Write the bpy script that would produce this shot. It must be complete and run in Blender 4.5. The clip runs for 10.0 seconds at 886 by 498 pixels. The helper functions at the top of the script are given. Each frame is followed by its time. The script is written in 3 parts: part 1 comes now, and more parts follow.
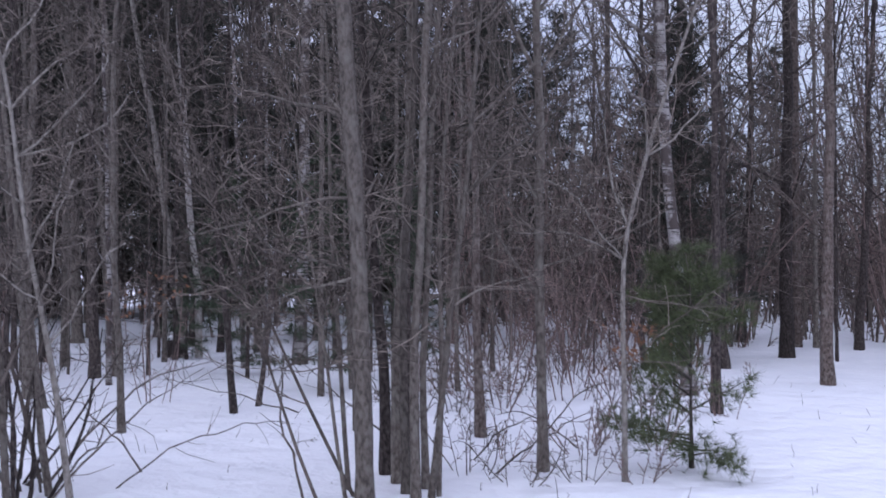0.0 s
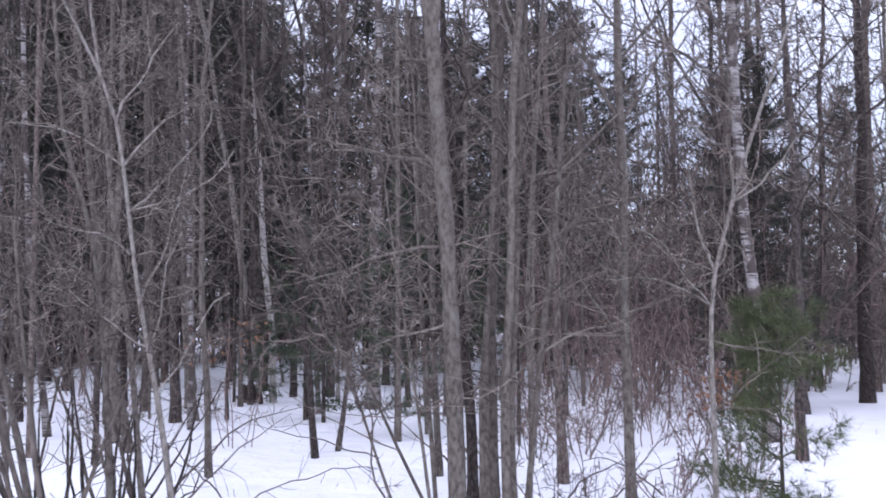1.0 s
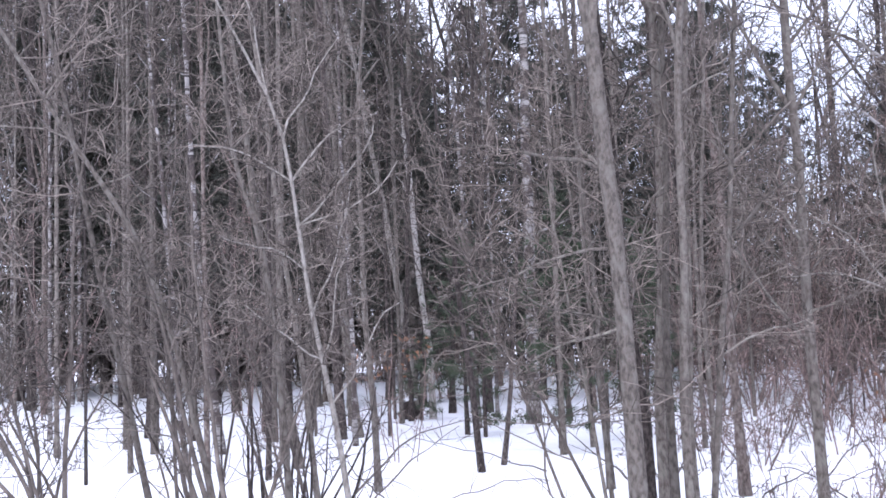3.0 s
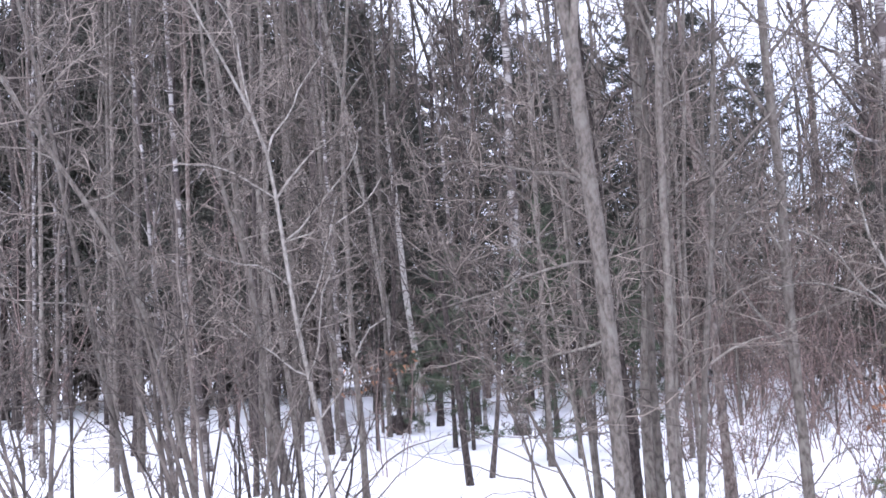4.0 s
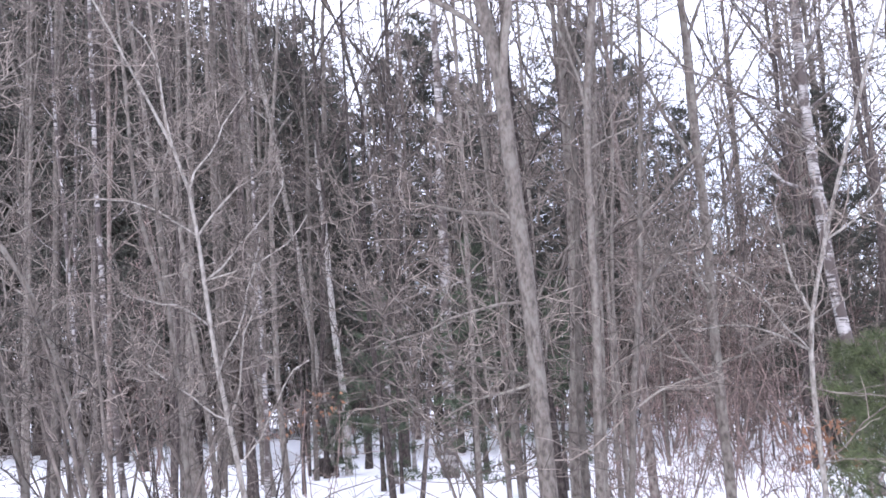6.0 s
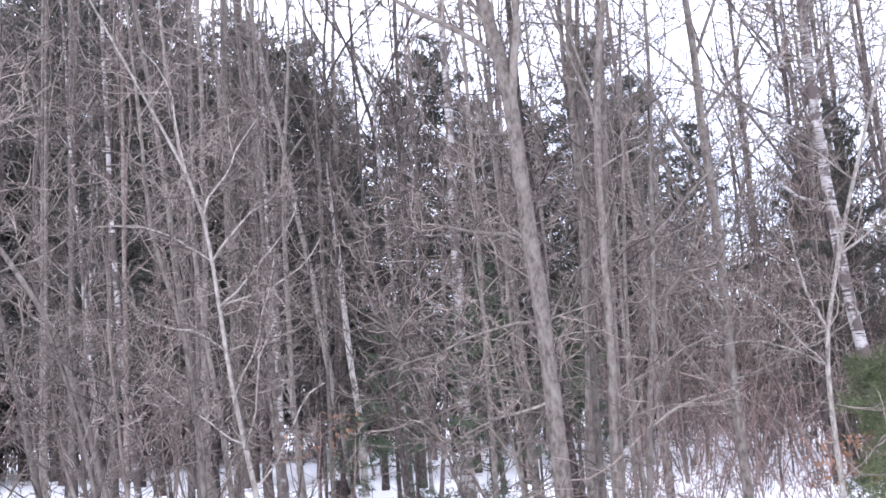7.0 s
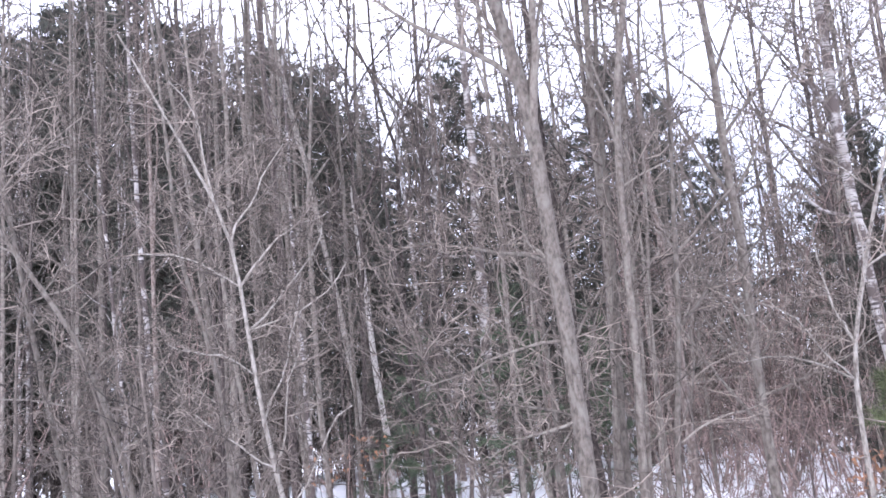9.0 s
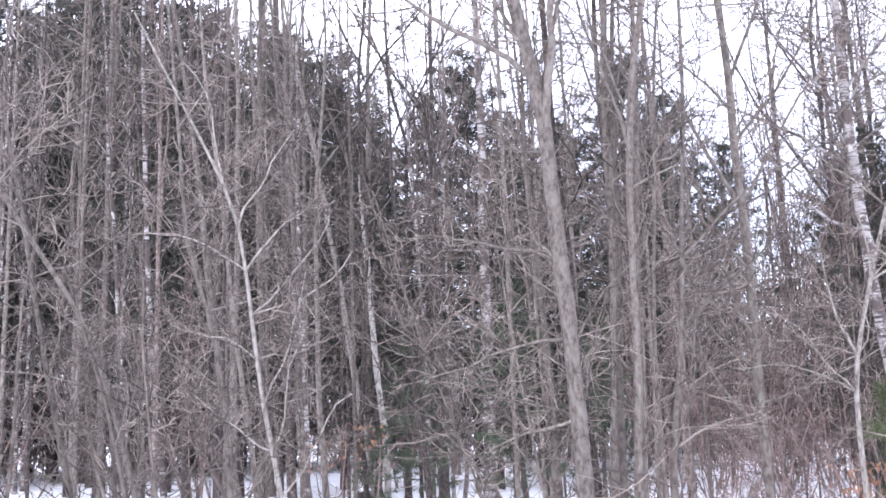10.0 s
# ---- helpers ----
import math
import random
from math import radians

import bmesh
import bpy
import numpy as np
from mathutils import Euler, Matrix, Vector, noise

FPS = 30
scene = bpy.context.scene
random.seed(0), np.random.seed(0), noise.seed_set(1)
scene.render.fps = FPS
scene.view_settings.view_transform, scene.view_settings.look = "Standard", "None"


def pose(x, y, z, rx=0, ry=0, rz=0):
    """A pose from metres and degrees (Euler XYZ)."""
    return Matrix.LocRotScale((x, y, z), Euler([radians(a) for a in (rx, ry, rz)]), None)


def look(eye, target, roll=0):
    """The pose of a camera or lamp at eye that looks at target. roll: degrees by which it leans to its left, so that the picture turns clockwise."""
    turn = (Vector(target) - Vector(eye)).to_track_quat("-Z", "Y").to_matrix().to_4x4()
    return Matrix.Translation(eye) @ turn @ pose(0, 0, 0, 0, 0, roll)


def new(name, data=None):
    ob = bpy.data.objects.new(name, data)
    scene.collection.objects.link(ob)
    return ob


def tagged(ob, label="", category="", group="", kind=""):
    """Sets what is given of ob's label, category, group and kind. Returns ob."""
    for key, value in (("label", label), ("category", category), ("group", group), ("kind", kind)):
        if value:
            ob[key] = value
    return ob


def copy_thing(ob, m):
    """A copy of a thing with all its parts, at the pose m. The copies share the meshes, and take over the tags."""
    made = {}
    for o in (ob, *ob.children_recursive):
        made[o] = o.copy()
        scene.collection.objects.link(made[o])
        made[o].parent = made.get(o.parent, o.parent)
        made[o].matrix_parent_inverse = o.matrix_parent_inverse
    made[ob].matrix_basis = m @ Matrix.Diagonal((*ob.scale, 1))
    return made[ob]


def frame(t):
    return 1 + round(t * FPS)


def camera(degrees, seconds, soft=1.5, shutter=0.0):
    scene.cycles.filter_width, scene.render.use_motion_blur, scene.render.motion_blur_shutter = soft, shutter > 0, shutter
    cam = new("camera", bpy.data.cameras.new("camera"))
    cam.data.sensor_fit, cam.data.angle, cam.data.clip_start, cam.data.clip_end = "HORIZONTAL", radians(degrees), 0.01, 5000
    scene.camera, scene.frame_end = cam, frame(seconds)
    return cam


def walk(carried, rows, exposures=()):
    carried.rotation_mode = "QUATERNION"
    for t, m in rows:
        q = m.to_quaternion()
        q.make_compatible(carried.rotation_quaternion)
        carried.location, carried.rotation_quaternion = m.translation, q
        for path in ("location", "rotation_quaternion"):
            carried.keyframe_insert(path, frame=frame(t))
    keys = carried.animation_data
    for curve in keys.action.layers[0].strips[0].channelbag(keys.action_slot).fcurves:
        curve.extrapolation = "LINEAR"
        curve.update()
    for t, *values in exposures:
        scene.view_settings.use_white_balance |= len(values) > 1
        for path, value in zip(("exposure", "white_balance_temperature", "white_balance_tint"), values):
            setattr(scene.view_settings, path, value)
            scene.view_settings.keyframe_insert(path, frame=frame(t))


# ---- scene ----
cam = camera(50.0, 10.0, soft=1.7, shutter=0.4)

PATH = [
    (0, (0.021, 0.001, 1.67), (0.018, 2.001, 1.711), 0.0),
    (0.5, (-0.09, -0.074, 1.695), (-0.128, 1.924, 1.787), -1.2),
    (1, (-0.202, -0.126, 1.699), (-0.327, 1.866, 1.831), -0.3),
    (1.5, (-0.261, -0.13, 1.689), (-0.415, 1.857, 1.848), 1.2),
    (2, (-0.326, -0.053, 1.652), (-0.605, 1.922, 1.801), -1.3),
    (2.5, (-0.368, 0.004, 1.625), (-0.798, 1.95, 1.786), -2.0),
    (4, (-0.345, -0.032, 1.643), (-0.742, 1.918, 1.842), -2.9),
    (4.5, (-0.355, -0.013, 1.647), (-0.727, 1.94, 1.861), -3.3),
    (5, (-0.331, 0.03, 1.641), (-0.643, 1.991, 1.877), -3.3),
    (5.5, (-0.338, 0.079, 1.649), (-0.592, 2.047, 1.902), -2.7),
    (7, (-0.328, 0.056, 1.668), (-0.603, 2.012, 1.983), -3.8),
    (7.5, (-0.329, 0.011, 1.663), (-0.636, 1.959, 1.995), -4.2),
    (8, (-0.322, -0.012, 1.663), (-0.639, 1.932, 2.011), -4.8),
    (8.5, (-0.319, -0.009, 1.664), (-0.638, 1.934, 2.016), -4.7),
    (9, (-0.315, -0.006, 1.666), (-0.637, 1.935, 2.027), -4.7),
    (9.5, (-0.325, -0.011, 1.664), (-0.648, 1.93, 2.022), -2.9),
    (10, (-0.33, -0.008, 1.663), (-0.662, 1.934, 2.011), -2.0),
]
EXPOSURES = [(0.0, -0.66, 5280, 15), (0.5, -0.34, 5390, 14), (1.0, -0.03, 5450, 14), (2.5, 0.46, 5480, 12), (5.5, 0.86, 5600, 11), (10.0, 1.07, 5640, 12)]
walk(cam, [(t, look(eye, target, roll)) for t, eye, target, roll in PATH], EXPOSURES)

# ---- sky and light: a pale overcast winter evening ----
world = bpy.data.worlds.new("overcast_sky")
scene.world = world
world.use_nodes = True
wn, wl = world.node_tree.nodes, world.node_tree.links
wn.clear()
sky = wn.new("ShaderNodeTexSky")
sky.sky_type, sky.sun_disc = "NISHITA", False
sky.sun_elevation, sky.sun_rotation = radians(38), radians(203)
sky.air_density, sky.dust_density = 1.0, 2.0
sky_bg = wn.new("ShaderNodeBackground")
sky_bg.inputs["Strength"].default_value = 0.05
wl.new(sky.outputs[0], sky_bg.inputs["Color"])
cloud_map = wn.new("ShaderNodeTexCoord")
cloud = wn.new("ShaderNodeTexNoise")
cloud.inputs["Scale"].default_value, cloud.inputs["Detail"].default_value = 2.2, 5.0
wl.new(cloud_map.outputs["Generated"], cloud.inputs["Vector"])
cloud_ramp = wn.new("ShaderNodeValToRGB")
cloud_ramp.color_ramp.elements[0].position, cloud_ramp.color_ramp.elements[0].color = 0.3, (0.79, 0.745, 0.84, 1)
cloud_ramp.color_ramp.elements[1].position, cloud_ramp.color_ramp.elements[1].color = 0.65, (1.0, 0.93, 0.95, 1)
wl.new(cloud.outputs["Fac"], cloud_ramp.inputs["Fac"])
cloud_bg = wn.new("ShaderNodeBackground")
wl.new(cloud_ramp.outputs["Color"], cloud_bg.inputs["Color"])
# an overcast sky is about three times brighter overhead than at the horizon
split = wn.new("ShaderNodeSeparateXYZ")
wl.new(cloud_map.outputs["Generated"], split.inputs[0])
grade = wn.new("ShaderNodeMapRange")
grade.inputs["From Min"].default_value, grade.inputs["From Max"].default_value = 0.0, 1.0
grade.inputs["To Min"].default_value, grade.inputs["To Max"].default_value = 0.58, 2.85
wl.new(split.outputs["Z"], grade.inputs["Value"])
wl.new(grade.outputs["Result"], cloud_bg.inputs["Strength"])
both = wn.new("ShaderNodeAddShader")
wl.new(sky_bg.outputs[0], both.inputs[0])
wl.new(cloud_bg.outputs[0], both.inputs[1])
w_out = wn.new("ShaderNodeOutputWorld")
wl.new(both.outputs[0], w_out.inputs["Surface"])

sun_data = bpy.data.lights.new("sun", "SUN")
sun_data.energy, sun_data.angle, sun_data.color = 0.6, radians(40), (1.0, 0.95, 0.9)
sun = new("sun", sun_data)
sun.matrix_world = look((-5.5, -13, 11), (0, 0, 0))


# ---- materials ----
def node_material(name, rough=0.9):
    m = bpy.data.materials.new(name)
    m.use_nodes = True
    nodes, links = m.node_tree.nodes, m.node_tree.links
    bsdf = nodes["Principled BSDF"]
    bsdf.inputs["Roughness"].default_value = rough
    bsdf.inputs["Specular IOR Level"].default_value = 0.2
    return m, nodes, links, bsdf


def noise_ramp(nodes, links, scale, stops, stretch=(1, 1, 1), detail=6.0, coords="Object", rough=0.6):
    """A noise run through a colour ramp; stops are (position, colour)."""
    where = nodes.new("ShaderNodeTexCoord")
    mapping = nodes.new("ShaderNodeMapping")
    mapping.inputs["Scale"].default_value = stretch
    links.new(where.outputs[coords], mapping.inputs["Vector"])
    tex = nodes.new("ShaderNodeTexNoise")
    tex.inputs["Scale"].default_value, tex.inputs["Detail"].default_value = scale, detail
    tex.inputs["Roughness"].default_value = rough
    links.new(mapping.outputs["Vector"], tex.inputs["Vector"])
    ramp = nodes.new("ShaderNodeValToRGB")
    els = ramp.color_ramp.elements
    while len(els) < len(stops):
        els.new(0.5)
    for el, (pos, col) in zip(els, stops):
        el.position, el.color = pos, (*col, 1)
    links.new(tex.outputs["Fac"], ramp.inputs["Fac"])
    return ramp.outputs["Color"], tex.outputs["Fac"]


def mixed(nodes, links, a, b, factor, mode="MIX"):
    mix = nodes.new("ShaderNodeMix")
    mix.data_type, mix.blend_type = "RGBA", mode
    for socket, value in ((mix.inputs[0], factor), (mix.inputs[6], a), (mix.inputs[7], b)):
        if isinstance(value, (int, float)):
            socket.default_value = value
        elif isinstance(value, tuple):
            socket.default_value = (*value, 1)
        else:
            links.new(value, socket)
    return mix.outputs[2]


def bumped(nodes, links, bsdf, height, strength, distance):
    bump = nodes.new("ShaderNodeBump")
    bump.inputs["Strength"].default_value, bump.inputs["Distance"].default_value = strength, distance
    links.new(height, bump.inputs["Height"])
    links.new(bump.outputs["Normal"], bsdf.inputs["Normal"])


def tree_tint(nodes, links, colour, low, high):
    """Each tree a little lighter or darker than the next."""
    info = nodes.new("ShaderNodeObjectInfo")
    span = nodes.new("ShaderNodeMapRange")
    span.inputs["To Min"].default_value, span.inputs["To Max"].default_value = low, high
    links.new(info.outputs["Random"], span.inputs["Value"])
    grey = nodes.new("ShaderNodeCombineColor")
    for k in range(3):
        links.new(span.outputs["Result"], grey.inputs[k])
    return mixed(nodes, links, colour, grey.outputs[0], 1.0, "MULTIPLY")


def bark_material(name, dark, mid, light, lichen, lichen_from=0.52, low=0.62, high=1.15):
    m, nodes, links, bsdf = node_material(name)
    grain, height = noise_ramp(nodes, links, 38, [(0.36, dark), (0.5, mid), (0.64, light)], (1, 1, 0.5), 9.0)
    patch, _ = noise_ramp(nodes, links, 17.0, [(lichen_from - 0.04, (0, 0, 0)), (lichen_from + 0.16, (1, 1, 1))], (1, 1, 0.55), 7.0)
    colour = mixed(nodes, links, grain, lichen, 0.0)
    mix = colour.node
    links.new(patch, mix.inputs[0])
    links.new(tree_tint(nodes, links, colour, low, high), bsdf.inputs["Base Color"])
    bumped(nodes, links, bsdf, height, 0.9, 0.012)
    return m


BARK = bark_material("grey_brown_bark", (0.066, 0.056, 0.048), (0.126, 0.107, 0.092), (0.182, 0.158, 0.136), (0.198, 0.181, 0.156))
BARK_DARK = bark_material("dark_conifer_bark", (0.022, 0.018, 0.017), (0.06, 0.048, 0.043), (0.115, 0.095, 0.085), (0.13, 0.12, 0.11), 0.62)
BARK_PALE = bark_material("pale_smooth_bark", (0.095, 0.081, 0.07), (0.185, 0.166, 0.145), (0.26, 0.238, 0.21), (0.275, 0.256, 0.23), low=0.95)
WOOD_GREY = bark_material("weathered_bare_wood", (0.2, 0.18, 0.16), (0.33, 0.305, 0.28), (0.42, 0.395, 0.365), (0.42, 0.4, 0.37), low=0.95)
BARK_BROWN = bark_material("brown_bark", (0.055, 0.042, 0.036), (0.13, 0.102, 0.088), (0.21, 0.17, 0.148), (0.24, 0.215, 0.19), 0.56)


def birch_material():
    m, nodes, links, bsdf = node_material("white_birch_bark", 0.75)
    paper, height = noise_ramp(nodes, links, 5, [(0.3, (0.19, 0.173, 0.16)), (0.55, (0.32, 0.30, 0.285)), (0.8, (0.41, 0.392, 0.375))], (1, 1, 0.6))
    scars, _ = noise_ramp(nodes, links, 5.5, [(0.51, (0, 0, 0)), (0.57, (1, 1, 1))], (0.5, 0.5, 5.5), 4.0)
    blots, _ = noise_ramp(nodes, links, 2.6, [(0.46, (0, 0, 0)), (0.53, (1, 1, 1))], (1.6, 1.6, 1.6), 9.0)
    first = mixed(nodes, links, paper, (0.05, 0.042, 0.04), scars)
    second = mixed(nodes, links, first, (0.075, 0.06, 0.055), blots)
    links.new(second, bsdf.inputs["Base Color"])
    bumped(nodes, links, bsdf, height, 0.4, 0.006)
    return m


BIRCH = birch_material()


def twig_material(name, dark, light):
    m, nodes, links, bsdf = node_material(name, 0.85)
    colour, height = noise_ramp(nodes, links, 9, [(0.3, dark), (0.7, light)], detail=5.0)
    island = nodes.new("ShaderNodeNewGeometry")
    span = nodes.new("ShaderNodeMapRange")
    span.inputs["To Min"].default_value, span.inputs["To Max"].default_value = 0.4, 1.9
    links.new(island.outputs["Random Per Island"], span.inputs["Value"])
    grey = nodes.new("ShaderNodeCombineColor")
    for k in range(3):
        links.new(span.outputs["Result"], grey.inputs[k])
    varied = mixed(nodes, links, colour, grey.outputs[0], 1.0, "MULTIPLY")
    links.new(tree_tint(nodes, links, varied, 0.8, 1.2), bsdf.inputs["Base Color"])
    return m


TWIG = twig_material("grey_twig", (0.058, 0.047, 0.040), (0.175, 0.148, 0.127))
TWIG_DARK = twig_material("dark_twig", (0.038, 0.032, 0.028), (0.128, 0.108, 0.093))
TWIG_RED = twig_material("reddish_twig", (0.085, 0.062, 0.055), (0.215, 0.16, 0.142))


def leafy_material(name, dark, light, rough=0.6):
    m, nodes, links, bsdf = node_material(name, rough)
    colour, _ = noise_ramp(nodes, links, 4, [(0.3, dark), (0.7, light)], detail=6.0)
    island = nodes.new("ShaderNodeNewGeometry")
    span = nodes.new("ShaderNodeMapRange")
    span.inputs["To Min"].default_value, span.inputs["To Max"].default_value = 0.6, 1.35
    links.new(island.outputs["Random Per Island"], span.inputs["Value"])
    grey = nodes.new("ShaderNodeCombineColor")
    for k in range(3):
        links.new(span.outputs["Result"], grey.inputs[k])
    links.new(mixed(nodes, links, colour, grey.outputs[0], 1.0, "MULTIPLY"), bsdf.inputs["Base Color"])
    return m


NEEDLE = leafy_material("pine_needles", (0.034, 0.047, 0.03), (0.092, 0.112, 0.068))
NEEDLE_YOUNG = leafy_material("young_pine_needles", (0.046, 0.057, 0.027), (0.118, 0.137, 0.064))
NEEDLE_FAR = leafy_material("conifer_needles", (0.028, 0.029, 0.024), (0.076, 0.077, 0.060))
DRY_LEAF = leafy_material("dry_brown_leaves", (0.12, 0.06, 0.036), (0.27, 0.15, 0.09), 0.7)


def snow_material():
    m, nodes, links, bsdf = node_material("snow", 0.6)
    broad, _ = noise_ramp(nodes, links, 0.9, [(0.3, (0.72, 0.725, 0.755)), (0.7, (0.80, 0.80, 0.82))], detail=8.0)
    dirt, _ = noise_ramp(nodes, links, 11, [(0.66, (0, 0, 0)), (0.78, (1, 1, 1))], detail=10.0, rough=0.75)
    dirt_mix = mixed(nodes, links, broad, (0.55, 0.52, 0.5), 0.0)
    faint = mixed(nodes, links, (0, 0, 0), dirt, 0.35)
    links.new(faint, dirt_mix.node.inputs[0])
    links.new(dirt_mix, bsdf.inputs["Base Color"])
    fine = nodes.new("ShaderNodeTexNoise")
    where = nodes.new("ShaderNodeTexCoord")
    links.new(where.outputs["Object"], fine.inputs["Vector"])
    fine.inputs["Scale"].default_value, fine.inputs["Detail"].default_value = 2.6, 9.0
    bumped(nodes, links, bsdf, fine.outputs["Fac"], 0.7, 0.2)
    return m


SNOW = snow_material()


# ---- mesh helpers ----
class Shape:
    """Gathers tubes and blades, then becomes one mesh."""

    def __init__(self):
        self.v, self.f, self.t, self.n = [], [], [], 0

    def tube(self, path, radii, sides=3):
        path, radii = np.asarray(path, float), np.asarray(radii, float)
        k = len(path)
        run = np.empty_like(path)
        run[1:-1], run[0], run[-1] = path[2:] - path[:-2], path[1] - path[0], path[-1] - path[-2]
        run /= np.linalg.norm(run, axis=1)[:, None] + 1e-9
        ref = np.array((1.0, 0, 0)) if abs(run[0, 0]) < 0.7 else np.array((0, 1.0, 0))
        a = np.cross(run, ref)
        a /= np.linalg.norm(a, axis=1)[:, None] + 1e-9
        b = np.cross(run, a)
        ang = np.arange(sides) * (2 * math.pi / sides)
        ring = a[:, None] * np.cos(ang)[None, :, None] + b[:, None] * np.sin(ang)[None, :, None]
        self.v.append((path[:, None] + ring * radii.reshape(k, -1, 1)).reshape(-1, 3))
        i, j = np.meshgrid(np.arange(k - 1), np.arange(sides), indexing="ij")
        p, q = self.n + i * sides + j, self.n + i * sides + (j + 1) % sides
        self.f.append(np.stack([p, q, q + sides, p + sides], -1).reshape(-1, 4))
        self.n += k * sides

    def blades(self, roots, tips, width, rng):
        """Thin pointed blades, one triangle each."""
        side = np.cross(tips - roots, rng.normal(size=roots.shape))
        side /= np.linalg.norm(side, axis=1)[:, None] + 1e-9
        self.v.append(np.stack([roots - side * width * 0.5, roots + side * width * 0.5, tips], 1).reshape(-1, 3))
        self.t.append(self.n + np.arange(len(roots) * 3).reshape(-1, 3))
        self.n += len(roots) * 3

    def mesh(self, name, material, smooth=True):
        me = bpy.data.meshes.new(name)
        v = np.concatenate(self.v)
        quads = np.concatenate(self.f) if self.f else np.zeros((0, 4), int)
        tris = np.concatenate(self.t) if self.t else np.zeros((0, 3), int)
        starts = np.concatenate([np.arange(len(quads)) * 4, quads.size + np.arange(len(tris)) * 3])
        me.vertices.add(len(v))
        me.vertices.foreach_set("co", v.ravel())
        me.loops.add(quads.size + tris.size)
        me.loops.foreach_set("vertex_index", np.concatenate([quads.ravel(), tris.ravel()]))
        me.polygons.add(len(starts))
        me.polygons.foreach_set("loop_start", starts)
        me.polygons.foreach_set("use_smooth", np.full(len(starts), smooth))
        me.materials.append(material)
        me.update()
        me.validate()
        return me


def part(name, shape, material, parent, label=""):
    ob = new(name, shape.mesh(name, material) if isinstance(shape, Shape) else shape)
    ob.parent = parent
    return tagged(ob, label)


def unit(v):
    return v / (np.linalg.norm(v) + 1e-9)


def ground_height(x, y):
    """The snow's gentle swells."""
    h = 0.09 * noise.noise((x * 0.16, y * 0.16, 3.1)) + 0.035 * noise.noise((x * 0.55, y * 0.55, 7.7))
    return h + 0.02 * noise.noise((x * 1.3, y * 1.3, 1.3))


def strand(rng, start, way, length, segments, wander, lift=0.0):
    """A crooked path from a point; lift bends it up or down."""
    step, pts, p, d = length / segments, [start], np.array(start, float), unit(np.array(way, float))
    for _ in range(segments):
        d = unit(d + rng.normal(size=3) * wander + (0, 0, lift))
        p = p + d * step
        pts.append(p)
    return np.array(pts)


def ramify(shape, rng, path, r0, count, ratio, level, wander, lift=0.05, thin=0.004, spread=0.9, first=0.12):
    """Side shoots along a path, and theirs in turn."""
    total = np.linalg.norm(np.diff(path, axis=0), axis=1).sum()
    for _ in range(count):
        u = rng.uniform(first, 0.98)
        k = min(int(u * (len(path) - 1)), len(path) - 2)
        w = u * (len(path) - 1) - k
        at = path[k] * (1 - w) + path[k + 1] * w
        along = unit(path[k + 1] - path[k])
        off = rng.normal(size=3)
        off = unit(off - along * (off @ along))
        way = unit(along * rng.uniform(0.3, 1.0) + off * spread)
        length = total * ratio * rng.uniform(0.5, 1.3) * (1.15 - 0.6 * u)
        r = max(r0 * (1 - 0.7 * u) * 0.5, thin)
        seg = 4 if level > 1 else (3 if thin < 0.005 else 2)
        sub = strand(rng, at, way, length, seg, wander, lift)
        shape.tube(sub, np.linspace(r, thin * 0.55, seg + 1), 3)
        if level > 1:
            ramify(shape, rng, sub, r, max(3, int(count * 0.8)), ratio * 0.95, level - 1, wander, lift, thin, spread)


def stem_path(rng, height, lean, bow, lateral, rings, wobble, bends=()):
    """A trunk's line, rising from the origin, leaning and bowing to one side. bends: (height, sideways) where it changes its way."""
    z = np.linspace(-0.18, height, rings)
    far = np.minimum(z, 6.0)
    off = lean * z + bow * (far ** 2 + np.maximum(z - 6.0, 0) * 2)
    if bends:
        bz, bo = np.array(((0.0, 0.0),) + tuple(bends)).T
        slope = (bo[-1] - bo[-2]) / (bz[-1] - bz[-2])
        bz, bo = np.append(bz, bz[-1] + 10), np.append(bo, bo[-1] + slope * 10)
        off = off + sum(np.interp(z + d, bz, bo) for d in (-0.16, -0.08, 0.0, 0.08, 0.16)) / 5
    phase = rng.uniform(0, 6.28, 4)
    sway = wobble * (np.sin(z * 1.1 + phase[0]) + 0.5 * np.sin(z * 2.7 + phase[1])) * np.clip(z, 0, 1)
    deep = wobble * (np.sin(z * 0.9 + phase[2]) + 0.5 * np.sin(z * 2.3 + phase[3])) * np.clip(z, 0, 1)
    lx, ly = lateral
    return np.stack([(off + sway) * lx + deep * ly, (off + sway) * ly - deep * lx, z], 1)


def trunk_shape(rng, path, r, top, sides=10, flare=0.35):
    z = path[:, 2]
    t = np.clip(z / z[-1], 0, 1)
    radius = r * (1 - (1 - top) * t ** 0.75) * (1 + flare * np.exp(-np.maximum(z, 0) / 0.16))
    lumps = 1 + 0.05 * rng.normal(size=(len(path), sides))
    s = Shape()
    s.tube(path, radius[:, None] * lumps, sides)
    return s, radius


